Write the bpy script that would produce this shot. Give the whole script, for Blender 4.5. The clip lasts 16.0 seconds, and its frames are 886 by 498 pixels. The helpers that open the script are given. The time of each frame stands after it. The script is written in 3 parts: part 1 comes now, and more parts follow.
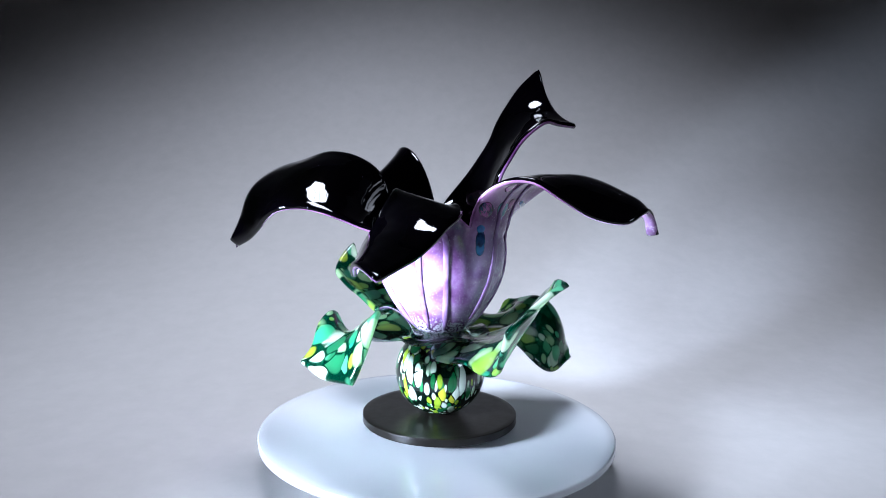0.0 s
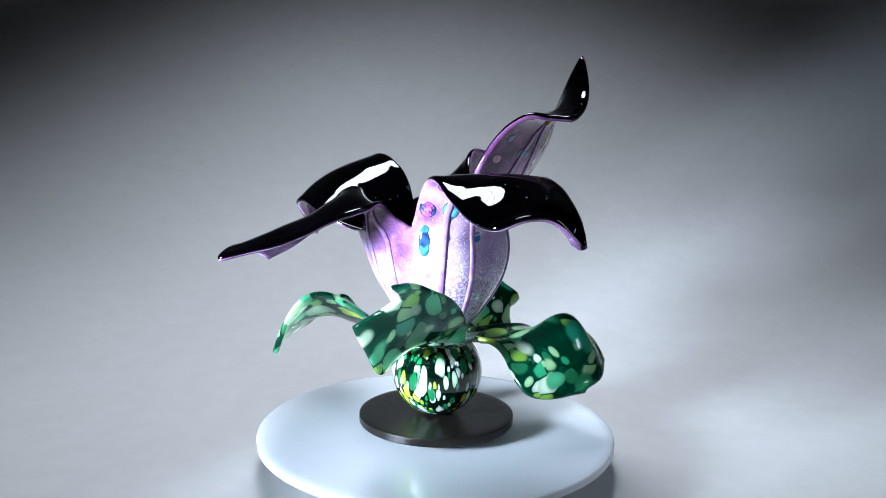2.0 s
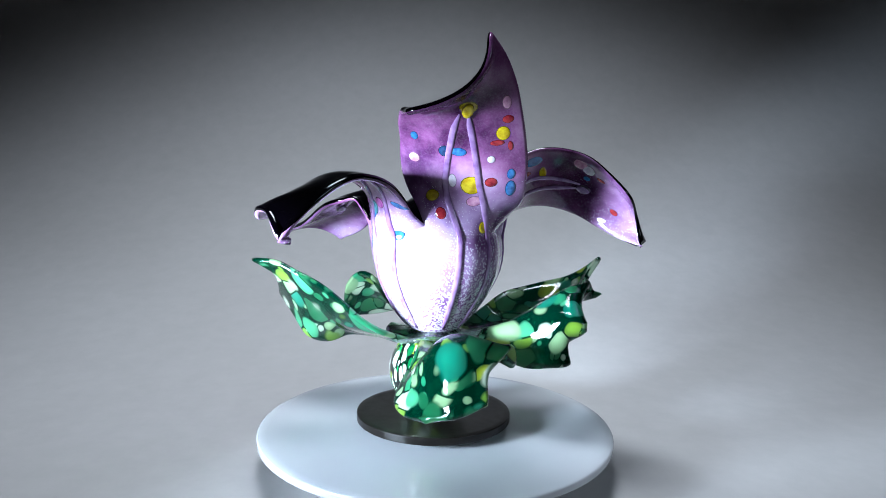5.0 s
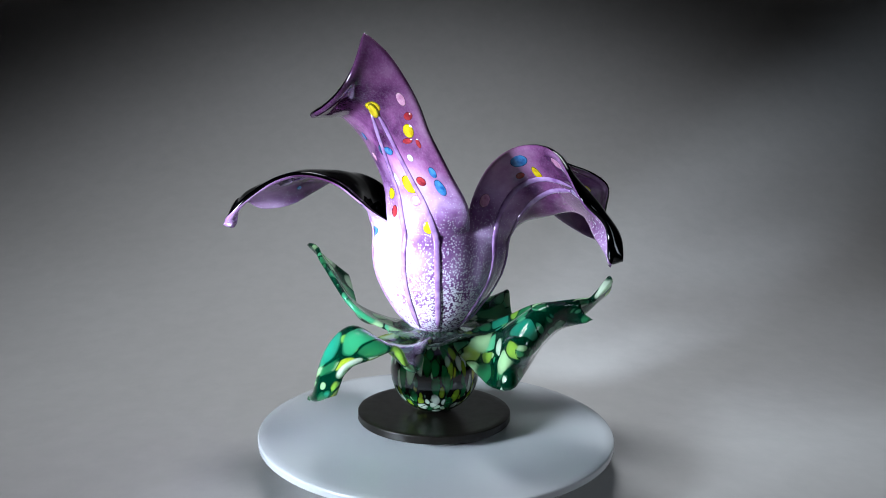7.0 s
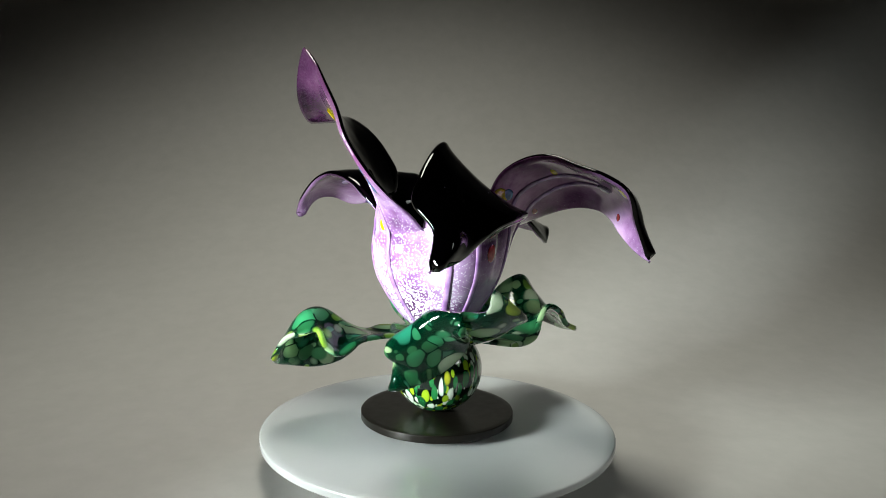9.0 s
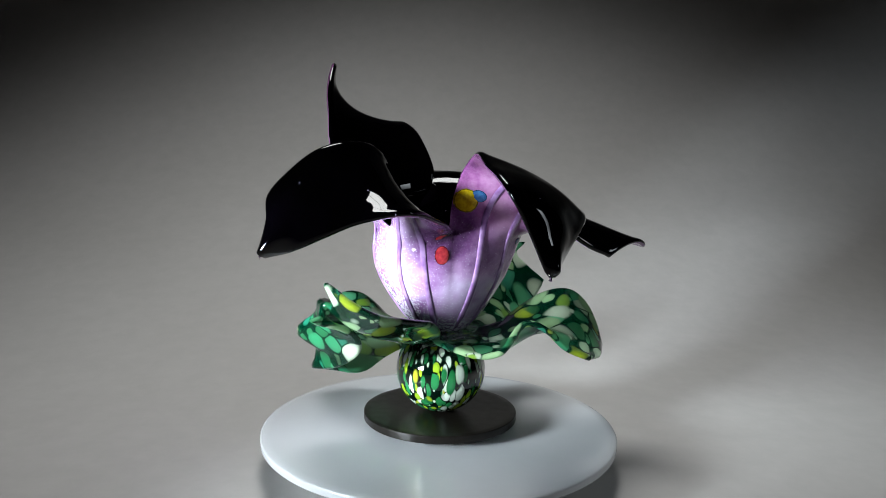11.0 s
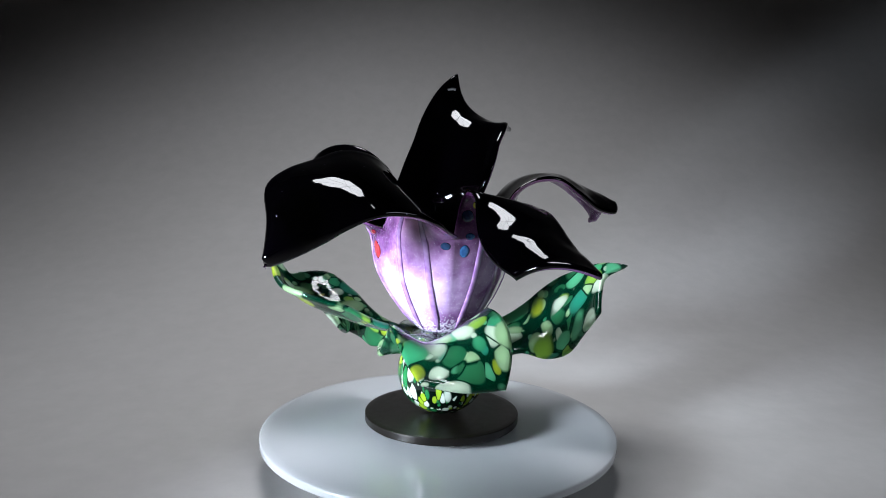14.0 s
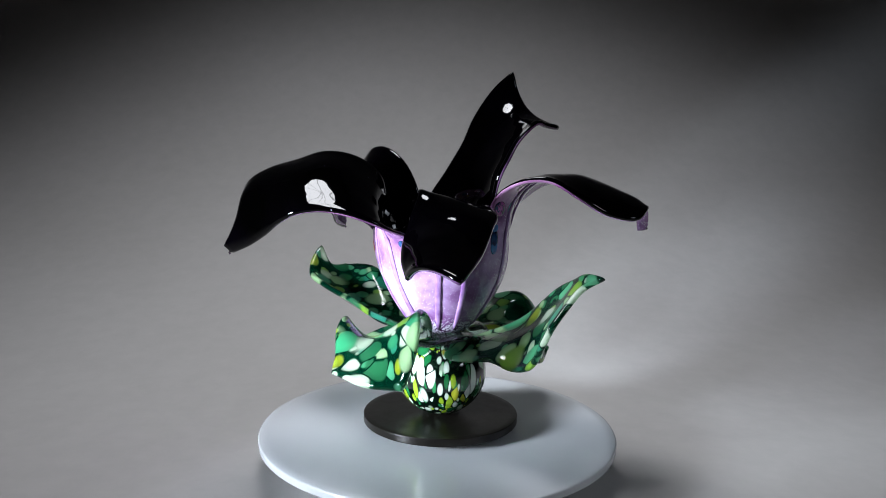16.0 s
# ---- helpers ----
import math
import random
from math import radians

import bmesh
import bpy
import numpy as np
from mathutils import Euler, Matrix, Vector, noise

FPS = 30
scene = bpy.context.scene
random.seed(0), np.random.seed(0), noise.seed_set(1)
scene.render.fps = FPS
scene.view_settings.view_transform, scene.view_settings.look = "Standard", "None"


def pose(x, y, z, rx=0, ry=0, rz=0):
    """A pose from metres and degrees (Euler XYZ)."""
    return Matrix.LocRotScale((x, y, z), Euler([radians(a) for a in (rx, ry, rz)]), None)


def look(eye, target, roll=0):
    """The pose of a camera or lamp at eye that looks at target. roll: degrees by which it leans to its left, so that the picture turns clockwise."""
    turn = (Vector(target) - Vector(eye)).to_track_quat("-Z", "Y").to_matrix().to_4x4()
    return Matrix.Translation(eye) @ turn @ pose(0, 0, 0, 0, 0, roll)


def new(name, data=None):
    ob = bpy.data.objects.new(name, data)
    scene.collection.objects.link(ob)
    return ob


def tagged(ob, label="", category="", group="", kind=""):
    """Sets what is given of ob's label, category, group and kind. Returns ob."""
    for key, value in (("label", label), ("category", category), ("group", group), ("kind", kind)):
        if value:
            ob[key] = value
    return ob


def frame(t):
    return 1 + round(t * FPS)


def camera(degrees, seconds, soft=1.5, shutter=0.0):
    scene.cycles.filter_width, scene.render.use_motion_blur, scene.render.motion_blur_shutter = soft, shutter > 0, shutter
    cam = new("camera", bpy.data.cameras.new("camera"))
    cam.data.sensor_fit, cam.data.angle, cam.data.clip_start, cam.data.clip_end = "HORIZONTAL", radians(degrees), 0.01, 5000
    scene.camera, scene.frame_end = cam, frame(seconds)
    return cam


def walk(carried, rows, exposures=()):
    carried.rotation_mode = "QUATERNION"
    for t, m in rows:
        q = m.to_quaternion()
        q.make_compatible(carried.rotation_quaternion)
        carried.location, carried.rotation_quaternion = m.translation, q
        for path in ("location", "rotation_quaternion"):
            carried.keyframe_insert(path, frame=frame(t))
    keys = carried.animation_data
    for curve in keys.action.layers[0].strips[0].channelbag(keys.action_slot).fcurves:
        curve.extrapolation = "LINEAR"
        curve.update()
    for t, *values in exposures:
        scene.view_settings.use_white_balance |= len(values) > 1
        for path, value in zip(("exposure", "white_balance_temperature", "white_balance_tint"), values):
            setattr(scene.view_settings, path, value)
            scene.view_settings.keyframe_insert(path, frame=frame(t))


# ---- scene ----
# The platter's top is the plane z = TOP; the turntable's axis is x = y = 0.
TOP = 0.027
AXIS = (0.00046, 0.0)
SPIN = 22.53            # degrees a second, clockwise from above
STOP = 15.30            # the turntable stands still from here on

cam = camera(64.22, 16.0, soft=0.85)
EYE = Matrix.Translation((0, -0.49021, TOP + 0.18493)) @ Euler((radians(90 - 6.798), 0, radians(-0.278))).to_matrix().to_4x4() @ pose(0, 0, 0, 0, 0, 1.0193)
walk(cam, [(0, EYE), (16.0, EYE)], exposures=[(0, 0.36, 5400, 13), (2.5, 0.33, 5420, 6), (4.2, 0.28, 5400, 6), (6.4, -0.5, 5650, 8), (7, -0.5, 5800, 7), (8, -0.52, 6350, 2), (9.2, -0.5, 6950, -1), (12, -0.48, 5950, 9), (16, -0.48, 6000, 10)])

# ---- light ----
world = bpy.data.worlds.new("studio")
world.use_nodes = True
world.node_tree.nodes["Background"].inputs[0].default_value = (0.9, 0.95, 1, 1)
world.node_tree.nodes["Background"].inputs[1].default_value = 0.01
scene.world = world


def panel(name, eye, target, w, h, power, colour, spread=180):
    data = bpy.data.lights.new(name, "AREA")
    data.shape, data.size, data.size_y, data.energy, data.color = "RECTANGLE", w, h, power, colour
    data.spread = radians(spread)
    ob = new(name, data)
    ob.matrix_world = look(eye, target)
    return ob


def octabox(lamp):
    """A softbox cloth with cut corners and the thin dark seams of its ribs."""
    lamp.data.use_nodes = True
    t = lamp.data.node_tree

    def calc(op, a, b=0.0):
        n = t.nodes.new("ShaderNodeMath")
        n.operation = op
        for k, v in enumerate((a, b)):
            if isinstance(v, bpy.types.NodeSocket):
                t.links.new(v, n.inputs[k])
            else:
                n.inputs[k].default_value = v
        return n.outputs[0]

    axes = t.nodes.new("ShaderNodeSeparateXYZ")
    t.links.new(t.nodes.new("ShaderNodeNewGeometry").outputs["Parametric"], axes.inputs[0])
    u, v = (calc("ABSOLUTE", calc("SUBTRACT", axes.outputs[k], 0.5)) for k in (0, 1))
    cloth = calc("LESS_THAN", calc("ADD", u, v), 0.74)
    ribs = calc("MINIMUM", calc("MINIMUM", u, v), calc("ABSOLUTE", calc("SUBTRACT", u, v)))
    seam = calc("ADD", calc("MULTIPLY", calc("GREATER_THAN", ribs, 0.011), 0.6), 0.4)
    t.links.new(calc("MULTIPLY", cloth, seam), t.nodes["Emission"].inputs["Strength"])


panel("key_light", (-0.405, -0.316, 0.180), (0.01, 0, 0.126), 0.10, 0.11, 1.1, (0.9, 0.95, 1), 39)
panel("side_light", (0.85, -0.55, 0.55), (0.28, -0.02, 0), 0.20, 0.24, 0.21, (0.9, 0.95, 1), 52)
octabox(panel("top_light", (-0.10, 0.14, 1.20), (-0.03, 0.22, 0), 0.50, 0.38, 5.5, (1, 0.975, 0.955), 99))

# ---- materials ----


def rgb(h):
    return (*[(c / 12.92 if c <= 0.04045 else ((c + 0.055) / 1.055) ** 2.4) for c in (int(h[i:i + 2], 16) / 255 for i in (0, 2, 4))], 1)


class Mat:
    """A node material in the making."""

    def __init__(self, name):
        self.m = bpy.data.materials.new(name)
        self.m.use_nodes = True
        self.t = self.m.node_tree
        self.p = self.t.nodes["Principled BSDF"]

    def node(self, kind, **ins):
        n = self.t.nodes.new(kind)
        for k, v in ins.items():
            self.put(n, k, v)
        return n

    def put(self, n, k, v):
        s = n.inputs[int(k[1:])] if k[0] == "_" else n.inputs[k.replace("__", " ")]
        if isinstance(v, bpy.types.NodeSocket):
            self.t.links.new(v, s)
        else:
            s.default_value = v

    def set(self, **ins):
        for k, v in ins.items():
            self.put(self.p, k, v)
        return self

    def coords(self, scale=(1, 1, 1)):
        c = self.node("ShaderNodeTexCoord")
        m = self.node("ShaderNodeMapping", Vector=c.outputs["Object"], Scale=scale)
        return m.outputs[0]

    def noise(self, vec, scale, detail=3, rough=0.5):
        return self.node("ShaderNodeTexNoise", Vector=vec, Scale=scale, Detail=detail, Roughness=rough)

    def ramp(self, fac, stops, interpolation="LINEAR"):
        r = self.node("ShaderNodeValToRGB", Fac=fac)
        r.color_ramp.interpolation = interpolation
        el = r.color_ramp.elements
        while len(el) < len(stops):
            el.new(0.5)
        for e, (p, c) in zip(el, stops):
            e.position, e.color = p, c if len(c) == 4 else (*c, 1)
        return r.outputs[0]

    def mix(self, fac, a, b, how="MIX"):
        n = self.t.nodes.new("ShaderNodeMix")
        n.data_type, n.blend_type = "RGBA", how
        self.put(n, "_0", fac), self.put(n, "_6", a), self.put(n, "_7", b)
        return n.outputs[2]

    def math(self, op, a, b=0.0):
        n = self.t.nodes.new("ShaderNodeMath")
        n.operation = op
        self.put(n, "_0", a), self.put(n, "_1", b)
        return n.outputs[0]

    def bump(self, height, dist=0.001, strength=1.0):
        b = self.node("ShaderNodeBump", Height=height, Distance=dist, Strength=strength)
        self.put(self.p, "Normal", b.outputs[0])
        return self


def grey(v, warm=0.0):
    return (v * (1 + warm), v, v * (1 - warm), 1)


def paper_material():
    m = Mat("backdrop_paper")
    v = m.coords()
    base = m.ramp(m.noise(v, 2.2, 4).outputs[0], [(0.3, grey(0.42, 0.035)), (0.7, grey(0.47, 0.025))])
    blotch = m.ramp(m.noise(v, 45, 5, 0.65).outputs[0], [(0.3, grey(0.93)), (0.7, grey(1.0))])
    base = m.mix(1.0, base, blotch, "MULTIPLY")
    m.set(Base__Color=base, Roughness=0.85)
    return m.bump(m.noise(v, 900, 3).outputs[0], 0.0004, 0.15).m


def acrylic_material():
    m = Mat("white_gloss_plastic")
    v = m.coords()
    base = m.ramp(m.noise(v, 9, 5, 0.6).outputs[0], [(0.3, (0.485, 0.50, 0.515)), (0.7, (0.525, 0.54, 0.555))])
    rough = m.ramp(m.noise(v, 30, 4).outputs[0], [(0.3, grey(0.10)), (0.7, grey(0.15))])
    return m.set(Base__Color=base, Roughness=rough).m


def plate_material():
    m = Mat("dark_bronze_metal")
    v = m.coords()
    base = m.ramp(m.noise(v, 40, 5, 0.6).outputs[0], [(0.3, (0.006, 0.005, 0.004)), (0.7, (0.012, 0.010, 0.008))])
    m.set(Base__Color=base, Metallic=0.3, Specular__IOR__Level=0.32, Roughness=m.ramp(m.noise(v, 160, 3).outputs[0], [(0.3, grey(0.3)), (0.7, grey(0.38))]))
    return m.bump(m.noise(v, 700, 2).outputs[0], 0.0002, 0.12).m


def black_glass_material():
    m = Mat("black_violet_glass")
    v = m.coords()
    base = m.ramp(m.noise(v, 25, 3).outputs[0], [(0.35, (0.0001, 0.0001, 0.0001)), (0.7, (0.0003, 0.0002, 0.0005))])
    dust = m.node("ShaderNodeTexVoronoi", Vector=v, Scale=170)
    speck = m.math("MULTIPLY", m.math("LESS_THAN", dust.outputs["Distance"], 0.07), m.math("LESS_THAN", m.node("ShaderNodeSeparateColor", Color=dust.outputs["Color"]).outputs[0], 0.12))
    m.set(Base__Color=m.mix(speck, base, rgb("8c86a0")), Roughness=0.03, IOR=1.39)
    return m.bump(m.noise(v, 26, 2).outputs[0], 0.004, 0.42).m


def lilac_glass_material():
    m = Mat("lilac_cased_glass")
    v = m.coords()
    n = m.noise(v, 19, 5, 0.55).outputs[0]
    axes = m.node("ShaderNodeSeparateXYZ", Vector=v)
    side = m.node("ShaderNodeMapRange", Value=m.math("ADD", axes.outputs[0], m.math("MULTIPLY", axes.outputs[1], 0.9)), _1=-0.025, _2=0.012, _3=0.0, _4=1.0).outputs[0]
    away = m.node("ShaderNodeVectorMath", _0=v, _1=(1, 1, 0))
    away.operation = "MULTIPLY"
    span = m.node("ShaderNodeVectorMath", _0=away.outputs[0])
    span.operation = "LENGTH"
    close = m.node("ShaderNodeMapRange", Value=span.outputs["Value"], _1=0.095, _2=0.06).outputs[0]
    # The upper purple is deepened to hold the shade under the petals.
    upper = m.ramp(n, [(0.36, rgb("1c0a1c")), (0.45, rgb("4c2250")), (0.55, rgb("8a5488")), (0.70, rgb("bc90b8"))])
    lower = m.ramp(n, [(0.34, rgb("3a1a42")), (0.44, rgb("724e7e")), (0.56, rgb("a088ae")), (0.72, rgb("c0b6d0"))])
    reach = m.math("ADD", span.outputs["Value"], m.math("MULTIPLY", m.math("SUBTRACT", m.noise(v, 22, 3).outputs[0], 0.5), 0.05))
    # Painted by radius: shade round the petal bases, light on the petal ends.
    shade_band = m.node("ShaderNodeMapRange", Value=reach, _1=0.052, _2=0.08, _3=0.0, _4=0.5).outputs[0]
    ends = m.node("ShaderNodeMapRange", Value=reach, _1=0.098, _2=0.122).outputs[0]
    upper = m.mix(shade_band, upper, rgb("2a0c28"))
    upper = m.mix(ends, upper, m.ramp(n, [(0.36, rgb("5c3468")), (0.5, rgb("96709f")), (0.68, rgb("c2a4cc"))]))
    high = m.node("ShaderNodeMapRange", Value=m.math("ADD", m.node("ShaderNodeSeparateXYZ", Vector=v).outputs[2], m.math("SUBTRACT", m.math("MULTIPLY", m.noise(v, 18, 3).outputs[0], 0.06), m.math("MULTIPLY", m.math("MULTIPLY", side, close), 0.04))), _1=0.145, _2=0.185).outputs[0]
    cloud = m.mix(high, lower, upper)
    frost = m.node("ShaderNodeMapRange", Value=m.noise(v, 800, 3, 0.6).outputs[0], _1=0.45, _2=0.75, _3=0.0, _4=0.07).outputs[0]
    cloud = m.mix(frost, cloud, rgb("c8bcd2"))
    vor = m.node("ShaderNodeTexVoronoi", Vector=v, Scale=720)
    uneven = m.math("ADD", m.math("MULTIPLY", m.node("ShaderNodeSeparateColor", Color=vor.outputs["Color"]).outputs[0], 0.7), 0.6)
    z = m.node("ShaderNodeSeparateXYZ", Vector=v).outputs[2]
    depth = m.node("ShaderNodeMapRange", Value=m.math("ADD", z, m.math("MULTIPLY", m.noise(v, 30, 3).outputs[0], 0.03)), _1=0.20, _2=0.105, _3=0.02, _4=0.6).outputs[0]
    foot = m.node("ShaderNodeMapRange", Value=z, _1=0.088, _2=0.078).outputs[0]
    dots = m.math("LESS_THAN", vor.outputs["Distance"], m.math("MULTIPLY", m.math("MULTIPLY", depth, uneven), m.math("MAXIMUM", m.math("MAXIMUM", side, foot), 0.34)))
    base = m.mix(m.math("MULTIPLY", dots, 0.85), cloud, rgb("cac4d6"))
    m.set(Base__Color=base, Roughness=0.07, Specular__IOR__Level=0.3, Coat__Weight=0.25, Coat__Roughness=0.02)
    return m.bump(m.noise(v, 60, 2).outputs[0], 0.002, 0.15).m


def frit_material(name, scale, stops, ground, clear, stretch):
    """Dark green glass with chips of coloured glass melted into it, small ones packed between large ones."""
    m = Mat(name)
    v = m.coords(scale)
    pull = m.node("ShaderNodeVectorMath", _0=m.noise(v, 0.28, 2).outputs[1], _1=(stretch, stretch, stretch), _2=v)
    pull.operation = "MULTIPLY_ADD"
    vv = pull.outputs[0]

    def chips(size, low, spread, keep):
        cell = m.node("ShaderNodeTexVoronoi", Vector=vv, Scale=size)
        gap = m.t.nodes.new("ShaderNodeTexVoronoi")
        gap.feature = "DISTANCE_TO_EDGE"
        m.put(gap, "Vector", vv), m.put(gap, "Scale", size)
        pick = m.node("ShaderNodeSeparateColor", Color=cell.outputs["Color"])
        colour = m.ramp(pick.outputs[0], stops, "CONSTANT")
        reach = m.math("SUBTRACT", m.math("ADD", m.math("MULTIPLY", pick.outputs[1], spread), low), cell.outputs["Distance"])
        body = m.node("ShaderNodeMapRange", Value=reach, _1=0.0, _2=0.09).outputs[0]
        rim = m.node("ShaderNodeMapRange", Value=gap.outputs["Distance"], _1=0.012, _2=0.055).outputs[0]
        mask = m.math("MULTIPLY", body, rim)
        if keep < 1:
            mask = m.math("MULTIPLY", mask, m.math("LESS_THAN", pick.outputs[2], keep))
        lens = m.node("ShaderNodeMapRange", Value=reach, _1=0.0, _2=0.3, _3=0.42, _4=1.0).outputs[0]
        shade = m.mix(1.0, colour, lens, "MULTIPLY")
        return m.mix(m.math("ADD", m.noise(v, 1.6, 3).outputs[0], 0.2), colour, shade), mask

    tiny, tiny_mask = chips(2.2, 0.33, 0.2, 0.62)
    small, small_mask = chips(1.25, 0.42, 0.24, 1)
    large, large_mask = chips(0.85, 0.34, 0.22, 0.7)
    chip = m.math("MAXIMUM", m.math("MAXIMUM", tiny_mask, small_mask), large_mask)
    base = m.mix(large_mask, m.mix(small_mask, m.mix(tiny_mask, ground, tiny), small), large)
    m.set(Base__Color=base, Roughness=0.04, Coat__Weight=0.5, Coat__Roughness=0.02)
    if clear:
        m.set(Coat__Weight=0.15)
        glow = m.node("ShaderNodeBsdfTranslucent", Color=m.mix(m.math("MULTIPLY", chip, 0.5), base, rgb("cce8cc")))
        both = m.node("ShaderNodeMixShader", _0=0.48, _1=m.p.outputs[0], _2=glow.outputs[0])
        wet = m.node("ShaderNodeBsdfGlossy", Color=(1, 1, 1, 1), Roughness=0.03)
        both = m.node("ShaderNodeMixShader", _0=m.node("ShaderNodeFresnel", IOR=1.16).outputs[0], _1=both.outputs[0], _2=wet.outputs[0])
        m.t.links.new(both.outputs[0], m.t.nodes["Material Output"].inputs[0])
        m.set(Transmission__Weight=m.math("MULTIPLY", m.math("SUBTRACT", 1.0, m.math("MULTIPLY", chip, 0.72)), clear), IOR=1.45)
    return m.bump(m.noise(v, 0.7, 2).outputs[0], 0.003, 0.18).m


def dark_wall_material():
    m = Mat("dark_studio_paint")
    m.set(Base__Color=m.ramp(m.noise(m.coords(), 6, 4).outputs[0], [(0.3, grey(0.035, 0.3)), (0.7, grey(0.05, 0.3))]), Roughness=0.8)
    return m.m


PAPER, ACRYLIC, PLATE, DARKWALL = paper_material(), acrylic_material(), plate_material(), dark_wall_material()
BLACK, LILAC = black_glass_material(), lilac_glass_material()


def rib_material():
    m = Mat("clear_lilac_glass")
    v = m.coords()
    m.set(Base__Color=m.ramp(m.noise(v, 120, 3).outputs[0], [(0.3, rgb("6e4c80")), (0.7, rgb("9c80ac"))]), Roughness=0.04, Coat__Weight=0.6, Coat__Roughness=0.02)
    return m.m


RIB = rib_material()


def clear_glass_material():
    m = Mat("clear_smoky_glass")
    v = m.coords()
    m.set(Base__Color=m.ramp(m.noise(v, 60, 3).outputs[0], [(0.35, rgb("8fb8a4")), (0.65, rgb("d4e2dc"))]), Roughness=0.02, Transmission__Weight=0.92, IOR=1.46)
    return m.bump(m.noise(v, 130, 3).outputs[0], 0.002, 0.3).m


CLEAR = clear_glass_material()


def drop_material(name, dark, light):
    m = Mat(name + "_spot_glass")
    v = m.coords()
    m.set(Base__Color=m.ramp(m.noise(v, 260, 3).outputs[0], [(0.35, rgb(dark)), (0.65, rgb(light))]), Roughness=0.06, Coat__Weight=0.5, Coat__Roughness=0.03)
    return m.m


def darker(h, k):
    return "".join("%02x" % round(int(h[i:i + 2], 16) * k) for i in (0, 2, 4))


DROPS = {n: (drop_material(n, darker(a, 0.8), darker(c, 0.86)), drop_material(n + "_edge", darker(a, 0.45), darker(c, 0.5))) for n, a, c in (("yellow", "c9a800", "f2dc1c"), ("blue", "2a5a9c", "4884c4"), ("red", "861a2a", "b4383e"), ("pink", "d08ab8", "ecb4d2"), ("white", "dccfe8", "f6f2fa"), ("navy", "1c2c54", "31507e"), ("teal", "3e7e96", "6cb0c4"), ("magenta", "9c3c98", "c86cc0"), ("lilac", "8a6ca4", "b8a4cc"))}
LEAF = frit_material("green_leaf_glass", (54, 54, 54), [(0.0, rgb("1f6a42")), (0.13, rgb("3c9c6c")), (0.24, rgb("a8cc98")), (0.4, rgb("8cb83a")), (0.5, rgb("267046")), (0.64, rgb("5cb484")), (0.76, rgb("2a8c72")), (0.84, rgb("d4e4cc")), (0.95, rgb("a4b824"))], rgb("084630"), 0.7, 2.4)
BULB = frit_material("green_bulb_glass", (156, 156, 50), [(0.0, rgb("c4d2c4")), (0.26, rgb("246c3c")), (0.5, rgb("88a828")), (0.66, rgb("b4ccb0")), (0.82, rgb("1a5830")), (0.95, rgb("a8ac30"))], rgb("020c07"), 0, 1.2)

# ---- mesh helpers ----
MM = 0.001


def part(name, bm, material, parent=None, label="", smooth=True):
    me = bpy.data.meshes.new(name)
    for f in bm.faces:
        f.smooth = smooth
    bm.to_mesh(me)
    bm.free()
    for mt in (material if isinstance(material, (list, tuple)) else [material]):
        me.materials.append(mt)
    ob = new(name, me)
    ob.parent = parent
    if label:
        ob["label"] = label
    return ob


def lathe(profile, n=96, centre=(0, 0)):
    """A surface of revolution from (radius, height) points; closed where a radius is 0."""
    bm = bmesh.new()
    rings = []
    for r, z in profile:
        if r <= 1e-6:
            rings.append([bm.verts.new((centre[0], centre[1], z))])
        else:
            rings.append([bm.verts.new((centre[0] + r * math.cos(2 * math.pi * k / n), centre[1] + r * math.sin(2 * math.pi * k / n), z)) for k in range(n)])
    for a, b in zip(rings, rings[1:]):
        for k in range(n):
            q = [a[k % len(a)], a[(k + 1) % len(a)], b[(k + 1) % len(b)], b[k % len(b)]]
            q = [x for i, x in enumerate(q) if x not in q[:i]]
            if len(q) > 2:
                bm.faces.new(q)
    bmesh.ops.recalc_face_normals(bm, faces=bm.faces)
    return bm


def spline(points, n):
    """n points along a Catmull-Rom curve through the points, evenly in chord length."""
    p = np.array(points, float)
    d = np.r_[0, np.cumsum(np.sqrt(np.linalg.norm(np.diff(p, axis=0), axis=1)))]
    q = np.vstack([2 * p[0] - p[1], p, 2 * p[-1] - p[-2]])
    dk = np.r_[-d[1], d, 2 * d[-1] - d[-2]]
    fine = []
    for i in range(1, len(q) - 2):
        for s in np.linspace(dk[i], dk[i + 1], 24, endpoint=i == len(q) - 3):
            a1 = [((dk[j + 1] - s) * q[j] + (s - dk[j]) * q[j + 1]) / (dk[j + 1] - dk[j]) for j in (i - 1, i, i + 1)]
            b1 = [((dk[i + 1 + j] - s) * a1[j] + (s - dk[i - 1 + j]) * a1[j + 1]) / (dk[i + 1 + j] - dk[i - 1 + j]) for j in (0, 1)]
            fine.append(((dk[i + 1] - s) * b1[0] + (s - dk[i]) * b1[1]) / (dk[i + 1] - dk[i]))
    fine = np.array(fine)
    u = np.r_[0, np.cumsum(np.linalg.norm(np.diff(fine, axis=0), axis=1))]
    want = np.linspace(0, u[-1], n)
    return np.stack([np.interp(want, u, fine[:, k]) for k in range(3)], 1)


